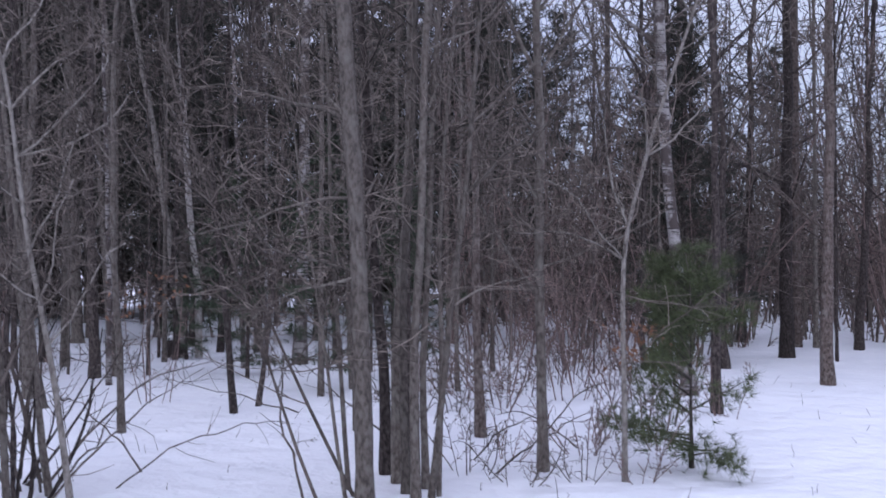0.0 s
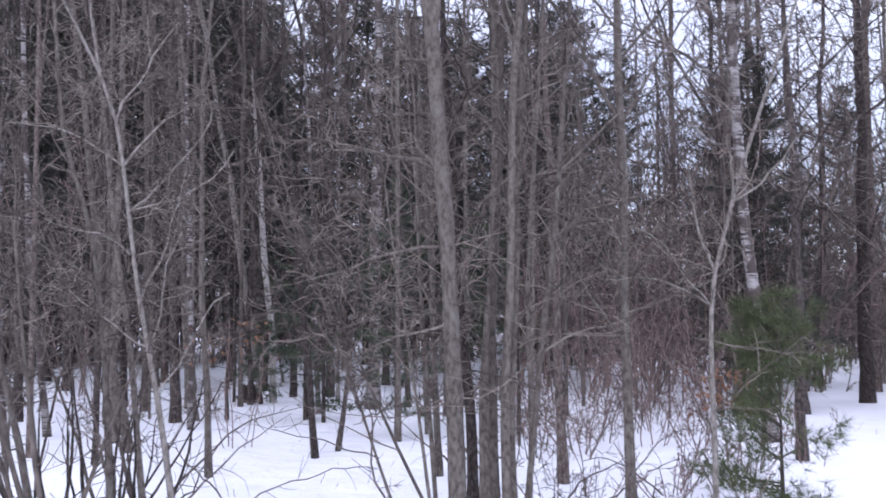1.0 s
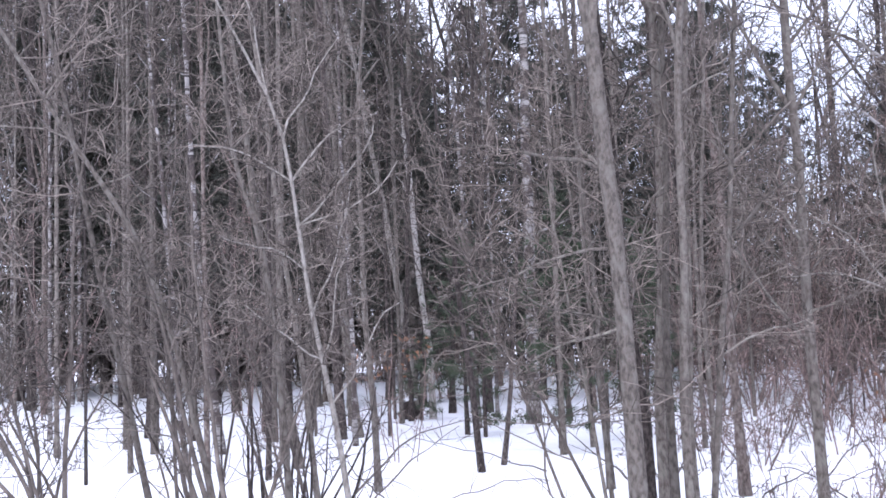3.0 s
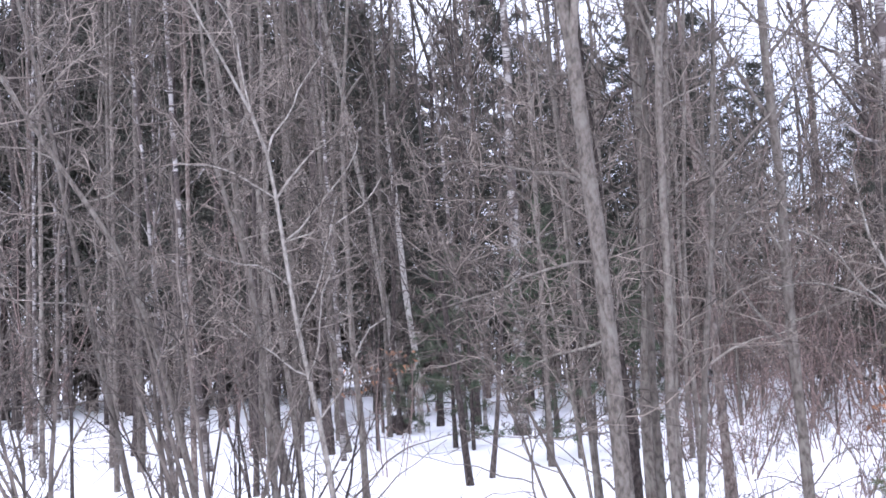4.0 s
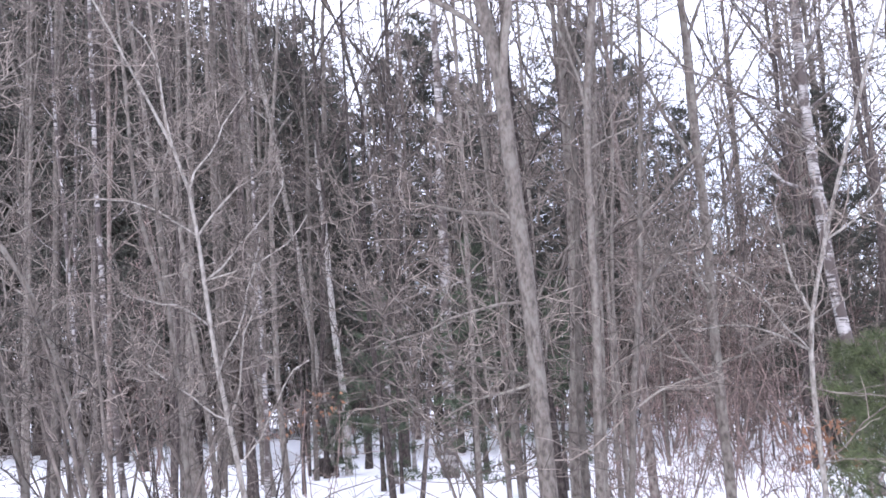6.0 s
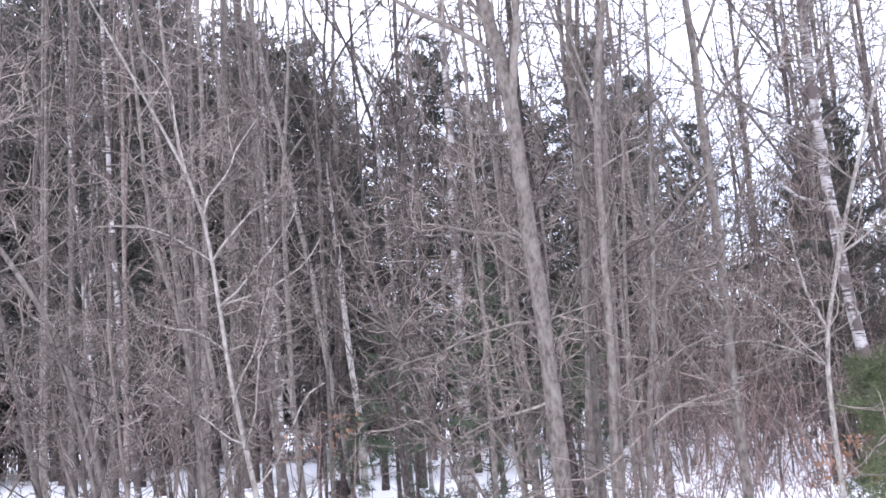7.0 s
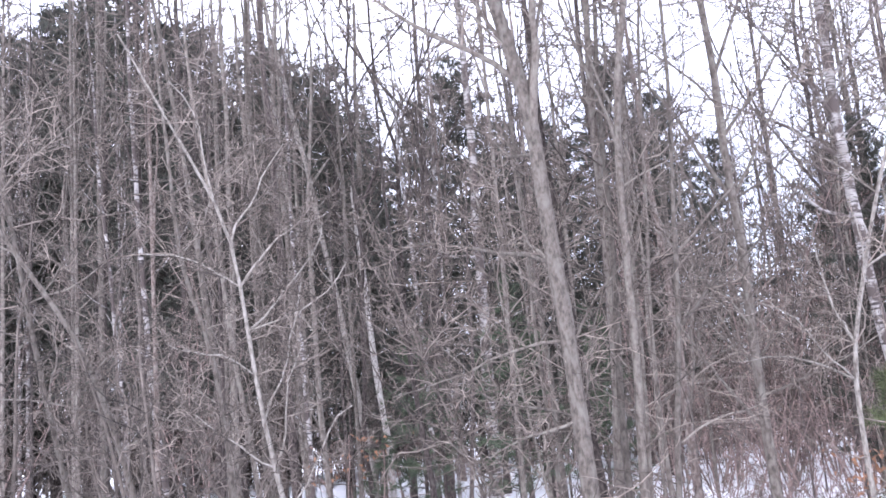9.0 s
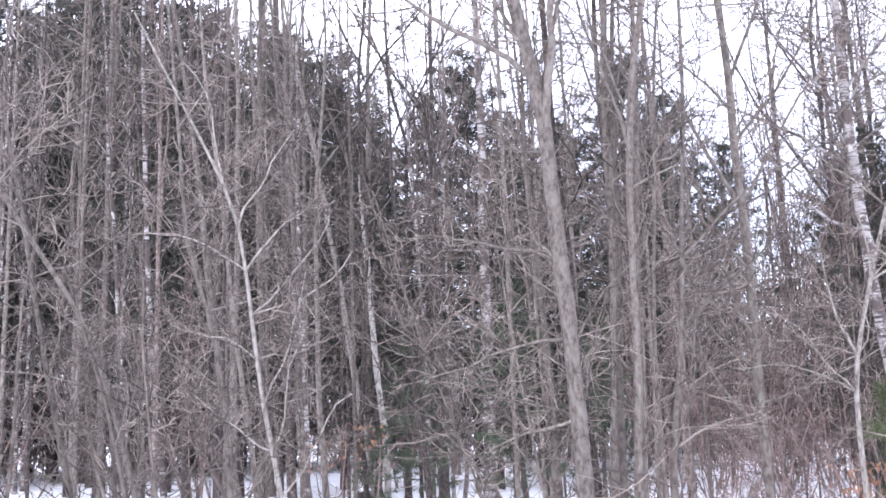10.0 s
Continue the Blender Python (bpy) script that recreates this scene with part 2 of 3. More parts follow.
def bare_tree(x, y, r, height, lean=0.0, bow=0.0, bark=None, twig=None, seed=1, limbs=12, limb_from=1.0, limb_len=1.8,
              shoots=8, level=2, top=0.25, dead=14, wobble=0.02, thin=0.004, forks=(), bends=(), name="bare_tree",
              label="leafless grey-brown tree standing in snow", group="trees of the wood"):
    """A leafless tree: trunk, limbs one by one, and the mass of fine twigs. forks: heavy limbs as (height, sideways, rise, depth, length, radius)."""
    rng = np.random.default_rng(seed)
    bark, twig = bark or BARK, twig or TWIG
    root = tagged(new(name), label, "tree", group)
    root.location = (x, y, ground_height(x, y))
    away = math.hypot(x, y) + 1e-6
    lateral = (y / away, -x / away)
    rings = max(8, int(height / 0.25))
    path = stem_path(rng, height, lean, bow, lateral, rings, wobble, bends)
    trunk, radius = trunk_shape(rng, path, r, top, 10 if r > 0.03 else 7, 0.3 if r > 0.03 else 0.1)
    part("trunk", trunk, bark, root)
    fine = Shape()

    def add_limb(z, way, length, rr, wander, lift, count):
        i = min(max(int((z + 0.18) / (height + 0.18) * (rings - 1)), 0), rings - 2)
        n = max(5 if thin > 0.005 else 7, int(length * (2.5 if thin > 0.005 else 4)))
        limb = strand(rng, path[i], way, length, n, wander, lift)
        one = Shape()
        one.tube(limb, thin + (min(rr, radius[i] * 0.9) - thin) * (1 - np.linspace(0, 1, n + 1)) ** 1.25, 5 if thin > 0.005 else 6)
        part("limb", one, bark, root)
        ramify(fine, rng, limb, rr, count, 0.42 if length < 2.5 else 0.3, level, 0.33, thin=thin)

    for z, side, rise, deep, length, rr in forks:
        way = (side * lateral[0] - deep * lateral[1], side * lateral[1] + deep * lateral[0], rise)
        add_limb(z, way, length, rr, 0.17 if length < 2 else 0.085, 0.02, shoots + 2)
    for k in range(limbs):
        z = limb_from + (height - limb_from) * ((k + rng.uniform(0.1, 0.9)) / limbs) ** 1.1
        i = min(int((z + 0.18) / (height + 0.18) * (rings - 1)), rings - 2)
        turn = rng.uniform(0, 6.28)
        way = (math.cos(turn), math.sin(turn), rng.uniform(0.3, 1.3))
        length = limb_len * rng.uniform(0.5, 1.35) * (1 - 0.4 * z / height)
        add_limb(z, way, length, max(radius[i] * rng.uniform(0.2, 0.38), thin * 1.6), 0.18, 0.05, shoots)
    for _ in range(dead):
        z = rng.uniform(0.9, height * 0.8)
        i = min(int((z + 0.18) / (height + 0.18) * (rings - 1)), rings - 2)
        turn = rng.uniform(0, 6.28)
        stick = strand(rng, path[i], (math.cos(turn), math.sin(turn), rng.uniform(-0.3, 0.7)), rng.uniform(0.35, 1.2), 5, 0.2, 0.02)
        fine.tube(stick, np.linspace(max(0.007, thin * 1.4), thin * 0.6, 6), 3)
        ramify(fine, rng, stick, 0.006, 5, 0.45, 1, 0.2, thin=thin)
    if fine.n:
        tagged(part("crown", fine, twig, root, "tangle of fine bare twigs"), kind="stuff")
    return root


def clump(x, y, stems, height, seed, r=0.016, spread=0.35, twig=None, bark=None, shoots=9, level=2, thin=0.0035, bare=0.15, lean=0.0, name="shrub",
          label="leafless many-stemmed shrub rising from the snow", group="shrubs under the trees", cat="shrub"):
    """A bush of bare stems from one foot."""
    rng = np.random.default_rng(seed)
    root = tagged(new(name), label, cat, group)
    root.location = (x, y, ground_height(x, y))
    fine = Shape()
    for _ in range(stems):
        turn, out = rng.uniform(0, 6.28), rng.uniform(0.1, 1.0) * spread
        h = height * rng.uniform(0.6, 1.1)
        start = np.array((math.cos(turn) * 0.22 * rng.uniform(0, 1), math.sin(turn) * 0.22 * rng.uniform(0, 1), -0.12))
        path = strand(rng, start, (math.cos(turn) * out + lean, math.sin(turn) * out, 1), h, 9, 0.09, 0.02)
        rr = r * rng.uniform(0.6, 1.25)
        one = Shape()
        one.tube(path, np.linspace(rr, thin, 10), 6)
        part("stem", one, bark or TWIG, root)
        ramify(fine, rng, path, rr, shoots, 0.3, level, 0.31, thin=thin, first=bare)
    tagged(part("twig_mass", fine, twig or TWIG, root), kind="stuff")
    return root


def conifer(x, y, height, width, seed, foot=0.6, density=1.0, needle=None, name="conifer", label="dark green conifer behind the bare trees",
            tuft=0.16, blade=0.02, per_tuft=9, r=0.11, group="conifers of the wood", droop=-0.04, bark=None, taper=0.8, tip=0.25, forward=0.9, gap=(0, 0), fluff=(0.17, 0.17, 0.085)):
    """A spruce or pine: trunk, boughs and needle tufts."""
    rng = np.random.default_rng(seed)
    root = tagged(new(name), label, "tree", group)
    root.location = (x, y, ground_height(x, y))
    path = stem_path(rng, height, 0.0, 0.0, (1, 0), max(8, int(height / 0.4)), 0.02)
    trunk, _ = trunk_shape(rng, path, r, 0.1, 9)
    part("trunk", trunk, bark or BARK_DARK, root)
    boughs, green = Shape(), Shape()
    z = foot
    while z < height * 0.985:
        if gap[0] < z < gap[1]:
            z = gap[1]
        t = (z - foot) / (height - foot)
        reach = width * (1 - t) ** taper * min(1.0, (0.55 if taper > 0.6 else 0.9) + 2 * t) + 0.08
        for _ in range(rng.integers(4, 7)):
            turn = rng.uniform(0, 6.28)
            length = reach * rng.uniform(0.6, 1.15)
            way = np.array((math.cos(turn), math.sin(turn), 0.25 + 0.6 * t))
            p0 = np.array((np.interp(z, path[:, 2], path[:, 0]), np.interp(z, path[:, 2], path[:, 1]), z + rng.uniform(-0.1, 0.1)))
            bough = strand(rng, p0, way, length, 6, 0.08, droop)
            boughs.tube(bough[::3], np.linspace(0.006 + 0.008 * length, 0.002, 3), 3)
            n = max(4, int(length / tuft * 4.2 * density))
            u = rng.uniform(tip, 1.0, n) * 6
            k = np.minimum(u.astype(int), 5)
            at = bough[k] + (bough[k + 1] - bough[k]) * (u - k)[:, None]
            side = rng.normal(size=(n, 3)) * (length * (1.1 - u / 7))[:, None] * fluff
            centre = at + side
            boughs_end = np.repeat(centre, per_tuft, 0)
            run = rng.normal(size=(n * per_tuft, 3)) + (unit(way) * forward)[None]
            run /= np.linalg.norm(run, axis=1)[:, None]
            green.blades(boughs_end, boughs_end + run * tuft * rng.uniform(0.6, 1.1, (n * per_tuft, 1)), blade, rng)
        z += max(0.16, 0.32 * (1 - 0.4 * t)) / density ** 0.5
    tagged(part("bough_mass", boughs, TWIG_DARK, root), kind="stuff")
    tagged(part("foliage", green, needle or NEEDLE_FAR, root, "green needle foliage"), kind="stuff")
    return root


def leafy_sapling(x, y, height, seed, count, label):
    """A low sapling that has kept its dry leaves."""
    root = clump(x, y, 5, height, seed, 0.009, 0.5, TWIG_RED, TWIG_RED, 6, 2, 0.004, name="leafy_sapling", label=label, cat="sapling")
    rng = np.random.default_rng(seed)
    s = Shape()
    at = np.stack([rng.normal(size=count) * 0.16 * height, rng.normal(size=count) * 0.16 * height, height * rng.uniform(0.62, 0.98, count)], 1)
    run = rng.normal(size=(count, 3)) + (0, 0, -0.7)
    run /= np.linalg.norm(run, axis=1)[:, None]
    s.blades(at, at + run * rng.uniform(0.05, 0.09, (count, 1)), 0.042, rng)
    tagged(part("dry_foliage", s, DRY_LEAF, root, "curled dry russet leaves"), kind="stuff")
    return root


def arching_stem(start, end, rise, r, seed, label="thin bent stem arching over the snow", name="bent_stem"):
    """A thin stem that bends over from its foot to its tip."""
    rng = np.random.default_rng(seed)
    root = tagged(new(name), label, "branch", "bent and fallen stems")
    a, c = np.array((start[0], start[1], ground_height(start[0], start[1]) - 0.03)), np.array(end, float)
    root.location = a
    u = np.linspace(0, 1, 14)[:, None]
    path = (c - a) * u + np.array((0, 0, 1.0)) * rise * 4 * u * (1 - u) + np.cumsum(rng.normal(size=(14, 3)) * 0.02, 0) * np.sin(u * 3.14)
    s = Shape()
    s.tube(path, np.linspace(r, 0.003, 14), 6)
    part("stem", s, TWIG_DARK, root)
    fine = Shape()
    ramify(fine, rng, path, r, 7, 0.22, 1, 0.16, thin=0.0035)
    tagged(part("twig_mass", fine, TWIG_DARK, root), kind="stuff")
    return root


# ---- snow-covered ground, one sheet to the horizon ----
def build_ground():
    near_x, near_y = np.arange(-26, 26.01, 0.32), np.arange(-8, 38.01, 0.32)
    far = np.array([2.0, 6.0, 14.0, 34.0, 90.0, 250.0, 700.0, 2000.0])
    xs = np.concatenate([near_x[0] - far[::-1], near_x, near_x[-1] + far])
    ys = np.concatenate([near_y[0] - far[::-1], near_y, near_y[-1] + far])
    s = Shape()
    gx, gy = np.meshgrid(xs, ys, indexing="ij")
    z = np.array([[ground_height(a, b) for b in ys] for a in xs])
    s.v.append(np.stack([gx, gy, z], -1).reshape(-1, 3))
    i, j = np.meshgrid(np.arange(len(xs) - 1), np.arange(len(ys) - 1), indexing="ij")
    p = i * len(ys) + j
    s.f.append(np.stack([p, p + len(ys), p + len(ys) + 1, p + 1], -1).reshape(-1, 4))
    ob = new("ground", s.mesh("ground", SNOW))
    tagged(ob, "smooth white snow cover with small swells", "snow", "", "structure")


build_ground()

# ---- the near trees, one by one ----
bare_tree(-0.52, 6.50, 0.066, 8.5, seed=11, limbs=9, limb_from=1.4, limb_len=1.6, top=0.62, wobble=0.006, bends=((0.6, -0.01), (1.57, -0.045), (2.4, -0.075), (3.1, -0.12), (3.8, -0.165), (4.25, -0.26), (4.6, -0.33)),
          forks=((3.75, 0.06, 1.0, -0.05, 4.0, 0.036), (3.85, 0.16, 1.0, 0.1, 3.5, 0.018), (4.1, -0.95, 0.95, 0.1, 2.6, 0.024), (4.3, -0.7, 1, 0.2, 2.4, 0.017), (2.75, -1.0, 0.35, 0.1, 1.5, 0.017), (2.3, -1.0, 0.22, 0.1, 1.3, 0.013), (1.9, -1.0, 0.05, 0.1, 0.9, 0.012), (1.8, -0.9, -0.05, -0.3, 0.9, 0.011), (1.9, 0.5, 1.0, 0.2, 1.2, 0.012)), label="tall leafless tree with furrowed grey-brown bark and lichen")
bare_tree(-0.46, 7.87, 0.052, 8.5, -0.045, -0.002, BARK_DARK, seed=12, limbs=8, limb_from=3.0)
bare_tree(-0.35, 7.56, 0.048, 9.0, seed=13, shoots=5, wobble=0.008, bends=((1.1, -0.02), (2.0, 0.06), (2.66, 0.08), (4.06, 0.11), (5.04, 0.16)), forks=((3.7, 0.1, 1, 0.05, 3.5, 0.018), (3.8, -0.12, 1, -0.08, 3.2, 0.015), (4.0, 0.22, 1, 0.0, 3.0, 0.013), (4.1, -0.28, 1, 0.1, 2.8, 0.012), (3.9, 0.35, 1, 0.1, 2.6, 0.011)), limbs=7, limb_from=2.2, top=0.4)
bare_tree(-0.18, 6.76, 0.038, 8.5, seed=14, shoots=5, wobble=0.008, bends=((1.19, -0.014), (1.76, 0.018), (2.96, 0.05), (3.58, 0.08), (4.13, 0.14), (4.65, 0.25)), forks=((3.5, 0.06, 1, 0.05, 3.5, 0.016), (3.7, -0.1, 1, -0.08, 3.2, 0.014), (3.9, 0.3, 1, 0.0, 3.0, 0.012), (3.8, -0.3, 1, 0.1, 2.6, 0.011)), limbs=7, limb_from=2.0, top=0.4)
bare_tree(-0.27, 7.9, 0.041, 8.0, -0.02, 0.004, BARK_DARK, seed=15, limbs=7, limb_from=3.0)
bare_tree(-0.27, 7.2, 0.036, 8.0, -0.02, 0.010, seed=56, shoots=5, limbs=6, limb_from=2.5, label="slender leafless stem in a crowded cluster")
bare_tree(-0.12, 7.35, 0.031, 8.0, -0.012, 0.009, seed=57, shoots=5, limbs=6, limb_from=2.5, label="slender leafless stem in a crowded cluster")
bare_tree(-0.02, 7.1, 0.022, 7.5, 0.0, 0.009, seed=58, shoots=5, limbs=6, limb_from=1.6, label="slender leafless stem in a crowded cluster")
bare_tree(-0.72, 7.4, 0.022, 6.0, -0.06, 0.0, seed=59, shoots=5, limbs=6, limb_from=1.6, label="slender leafless stem beside a larger trunk")
bare_tree(-0.08, 6.81, 0.027, 7.5, seed=16, wobble=0.006, bends=((1.07, 0.124), (1.52, 0.158), (2.14, 0.243), (2.62, 0.29), (3.0, 0.31), (3.77, 0.375), (4.64, 0.41)), forks=((1.55, 1.0, 0.6, 0.1, 0.8, 0.011), (2.25, 0.77, 1.0, -0.1, 1.4, 0.016), (2.9, 0.6, 1.0, 0.2, 1.3, 0.012)), limbs=10, limb_from=1.5, label="slender leafless tree leaning from a cluster")
bare_tree(0.38, 9.44, 0.054, 6.5, -0.034, 0.001, BARK_BROWN, seed=17, limbs=9, limb_from=2.0)
bare_tree(0.83, 7.80, 0.046, 8.5, seed=18, wobble=0.006, bends=((0.97, -0.02), (1.66, -0.03), (2.7, -0.012), (3.2, -0.035), (3.66, -0.06), (4.39, -0.05), (4.89, -0.078)), forks=((3.4, -0.5, 1, 0.2, 2.6, 0.02), (3.3, 0.5, 1, 0.3, 2.2, 0.016), (4.4, 0.5, 1, -0.2, 2.4, 0.018), (3.9, 0.75, 0.9, 0.2, 2.4, 0.016), (2.05, -0.8, 0.45, 0.1, 1.0, 0.011), (2.0, 0.8, 0.5, 0.1, 1.3, 0.012), (1.9, 0.85, 0.35, -0.2, 1.2, 0.011)), limbs=12, limb_from=1.5, limb_len=1.9, top=0.5)
bare_tree(1.42, 7.40, 0.027, 5.5, 0, 0, BARK_PALE, seed=19, wobble=0.006, bends=((0.69, -0.005), (1.3, -0.01), (1.87, 0.012), (2.22, 0.095), (2.57, 0.19), (2.92, 0.29), (3.48, 0.48)), limbs=9, limb_from=1.6, limb_len=1.2, forks=((2.1, -0.5, 0.85, 0.1, 1.0, 0.013), (1.9, -0.9, 0.5, 0.2, 0.9, 0.01), (2.6, 0.8, 0.4, 0.1, 0.9, 0.01)), label="curving young tree with pale bark and dark foot")
bare_tree(3.17, 12.21, 0.092, 12.0, 0, 0, BIRCH, seed=20, shoots=9, thin=0.006, wobble=0.012, bends=((0.48, -0.08), (1.5, -0.14), (2.4, -0.22), (3.4, -0.29), (4.2, -0.35), (5.3, -0.375), (6.5, -0.37)), limbs=15, limb_from=3.0, limb_len=2.8, top=0.4, forks=((4.6, -0.9, 0.9, 0.2, 3.0, 0.03), (5.2, -0.5, 1.0, -0.2, 3.2, 0.03), (5.6, 0.8, 0.9, 0.1, 2.8, 0.026)), name="birch_tree", label="white-barked birch with dark horizontal scars")
bare_tree(3.12, 10.83, 0.061, 8.0, -0.008, 0.0, BARK_DARK, seed=21, limbs=8, limb_from=2.5)
bare_tree(6.39, 17.71, 0.135, 13.0, 0.006, 0.0, BARK_DARK, seed=22, shoots=9, thin=0.007, limbs=13, limb_from=2.5, limb_len=3.0)
bare_tree(5.42, 13.41, 0.095, 11.0, -0.002, 0.0027, BARK_BROWN, seed=23, shoots=9, thin=0.006, limbs=12, limb_from=2.2, limb_len=2.4)
bare_tree(-5.25, 14.35, 0.090, 10.0, -0.025, 0.0, BARK_DARK, seed=24, limbs=12, limb_from=1.6)
bare_tree(-3.31, 9.83, 0.041, 7.0, -0.064, 0.0112, seed=25, shoots=5, limbs=10, limb_from=1.4)
bare_tree(-2.41, 11.00, 0.045, 6.0, -0.108, 0.006, BARK_DARK, seed=126, shoots=5, limbs=10, limb_from=1.3)
bare_tree(-2.24, 11.57, 0.034, 5.0, 0.126, -0.01, BARK_DARK, seed=127, shoots=5, limbs=9, limb_from=1.0)
bare_tree(-4.51, 14.57, 0.032, 6.0, -0.006, 0.0, BARK_DARK, seed=28, limbs=9)
bare_tree(-5.86, 21.26, 0.135, 12.0, 0.031, -0.002, seed=29, limbs=12, limb_from=2.0)
bare_tree(-7.10, 16.88, 0.072, 10.0, -0.026, 0.0, BARK_DARK, seed=30, limbs=11)
bare_tree(-8.12, 21.10, 0.131, 12.0, -0.036, 0.0, seed=31, limbs=11, limb_from=2.0)
bare_tree(-2.47, 16.40, 0.125, 14.0, 0, 0, BIRCH, seed=32, wobble=0.012, bends=((1.3, 0.02), (3.4, 0.07), (5.5, 0.07), (7.06, 0.11), (8.6, 0.10)), limbs=15, limb_from=3.0, limb_len=2.6, name="birch_tree", label="old birch with dark flaking bark at its foot")
bare_tree(-3.70, 19.0, 0.085, 15.0, 0, 0, BARK_DARK, seed=61, wobble=0.015, limbs=13, limb_from=4.0, limb_len=3.0, thin=0.011, forks=((7.0, 0.6, 1.0, 0.2, 4.0, 0.04), (8.0, -0.6, 1.0, -0.2, 4.0, 0.04), (9.2, 0.4, 1, 0.3, 3.5, 0.03)), label="tall dark straight trunk rising above the wood")
bare_tree(-4.85, 17.2, 0.05, 14.0, 0.01, 0.0, BARK_DARK, TWIG_DARK, 67, 8, 5.0, 2.4, 5, 2, 0.35, 4, 0.05, 0.010, ((6.0, 0.6, 1.0, 0.2, 4.5, 0.03), (7.0, -0.6, 1.0, -0.2, 4.5, 0.03), (8.0, 0.3, 1.0, 0.3, 4.0, 0.025), (8.6, -0.4, 1.0, 0.1, 3.5, 0.022)),
          label="slender leafless tree with a fan of rising limbs")
bare_tree(-5.75, 16.4, 0.05, 13.5, -0.02, 0.0, BARK, TWIG_DARK, 68, 8, 5.0, 2.4, 5, 2, 0.35, 4, 0.05, 0.010, ((5.8, -0.6, 1.0, 0.2, 4.5, 0.03), (6.8, 0.6, 1.0, -0.2, 4.5, 0.03), (7.6, -0.3, 1.0, 0.3, 4.0, 0.025), (8.4, 0.4, 1.0, 0.1, 3.5, 0.022)),
          label="slender leafless tree with a fan of rising limbs")
bare_tree(3.3, 15.6, 0.05, 12.5, 0.0, 0.0, BARK_DARK, TWIG_DARK, 69, 8, 4.0, 2.4, 5, 2, 0.35, 4, 0.06, 0.010, ((4.2, 0.7, 1.0, 0.2, 4.5, 0.032), (4.8, -0.6, 1.0, -0.2, 4.5, 0.03), (5.6, 0.4, 1.0, 0.3, 4.0, 0.025), (6.6, -0.5, 1.0, 0.1, 3.5, 0.022)),
          label="slender leafless tree with a fan of rising limbs")
bare_tree(-4.45, 19.0, 0.07, 14.0, 0, 0, BARK_DARK, seed=64, wobble=0.01, bends=((7.4, 0.15), (8.7, -0.18), (10.6, -0.22)), limbs=11, limb_from=4.0, limb_len=2.6, thin=0.011, forks=((6.6, -0.7, 1.0, 0.2, 4.0, 0.035), (7.6, 0.6, 1.0, -0.2, 3.6, 0.035), (9.0, -0.4, 1, 0.3, 3.5, 0.03)), label="leafless tree with a kinked dark trunk")
bare_tree(-1.90, 16.88, 0.054, 8.0, -0.035, 0.0, BARK_DARK, seed=33, limbs=10)
bare_tree(-2.23, 5.84, 0.025, 4.4, 0, 0, BARK_PALE, seed=34, wobble=0.004, bends=((0.3, -0.035), (0.83, -0.105), (1.36, -0.19), (1.87, -0.29), (2.3, -0.34), (2.95, -0.424), (3.2, -0.5), (3.42, -0.61), (3.6, -0.70)), limbs=0, dead=4,
          forks=((1.6, -1.0, 0.3, 0.1, 0.6, 0.006), (1.45, 0.6, 0.8, 0.1, 0.8, 0.0065), (1.75, 0.7, 0.75, -0.2, 0.8, 0.0065), (2.0, 0.45, 0.95, 0.1, 1.0, 0.007), (2.35, -1.0, 0.7, 0.1, 0.6, 0.006), (2.4, 0.75, 0.85, 0.1, 1.0, 0.0075),
                 (2.45, 0.9, 0.45, -0.2, 0.8, 0.006), (2.8, -0.9, 0.8, -0.2, 0.7, 0.006), (2.9, 0.55, 1.0, 0.2, 1.0, 0.0085), (3.05, 0.1, 1.0, 0.1, 1.1, 0.008), (3.3, -0.1, 1.0, 0.0, 0.9, 0.0065)),
          label="slender pale young tree bending as it rises")
bare_tree(-4.62, 18.0, 0.066, 6.5, 0, 0, WOOD_GREY, seed=35, wobble=0.01, bends=((1.3, -0.02), (2.36, -0.14), (3.4, -0.22), (4.6, -0.31), (5.6, -0.37), (6.4, -0.42)), limbs=4, limb_from=3.4, limb_len=1.0, top=0.75, dead=3, name="dead_snag", label="pale broken dead trunk without a crown")
bare_tree(-4.92, 17.9, 0.078, 12.5, 0, 0, BARK_PALE, seed=36, shoots=5, wobble=0.012, bends=((1.5, -0.14), (3.1, -0.35), (4.28, -0.52), (5.33, -0.73), (6.3, -0.89), (7.2, -1.03), (9.0, -1.36)), limbs=13, limb_from=3.0, limb_len=2.4, thin=0.008, forks=((6.6, 0.7, 0.8, 0.1, 2.2, 0.03), (7.3, -0.3, 1.0, 0.1, 3.0, 0.03)), label="leafless tree leaning over with grey bark")
bare_tree(-6.51, 12.80, 0.054, 12.0, 0, 0, BIRCH, seed=37, wobble=0.01, bends=((2.58, -0.30), (3.89, -0.37), (4.97, -0.40), (6.27, -0.455), (7.42, -0.49)), limbs=11, limb_from=3.0, name="birch_tree", label="slender white-barked birch among grey trees")
bare_tree(-4.79, 11.38, 0.061, 10.0, -0.167, 0.0056, seed=38, limbs=12, limb_from=1.8)
bare_tree(-5.33, 12.23, 0.063, 10.0, -0.010, 0.0026, seed=39, limbs=12, limb_from=1.8)
bare_tree(-4.98, 14.49, 0.056, 11.0, -0.109, 0.0071, BARK, seed=40, limbs=12, limb_from=2.0)
bare_tree(-4.74, 13.51, 0.041, 9.0, -0.017, 0.0, BIRCH, seed=41, limbs=11, name="birch_tree", label="thin young birch with pale bark")
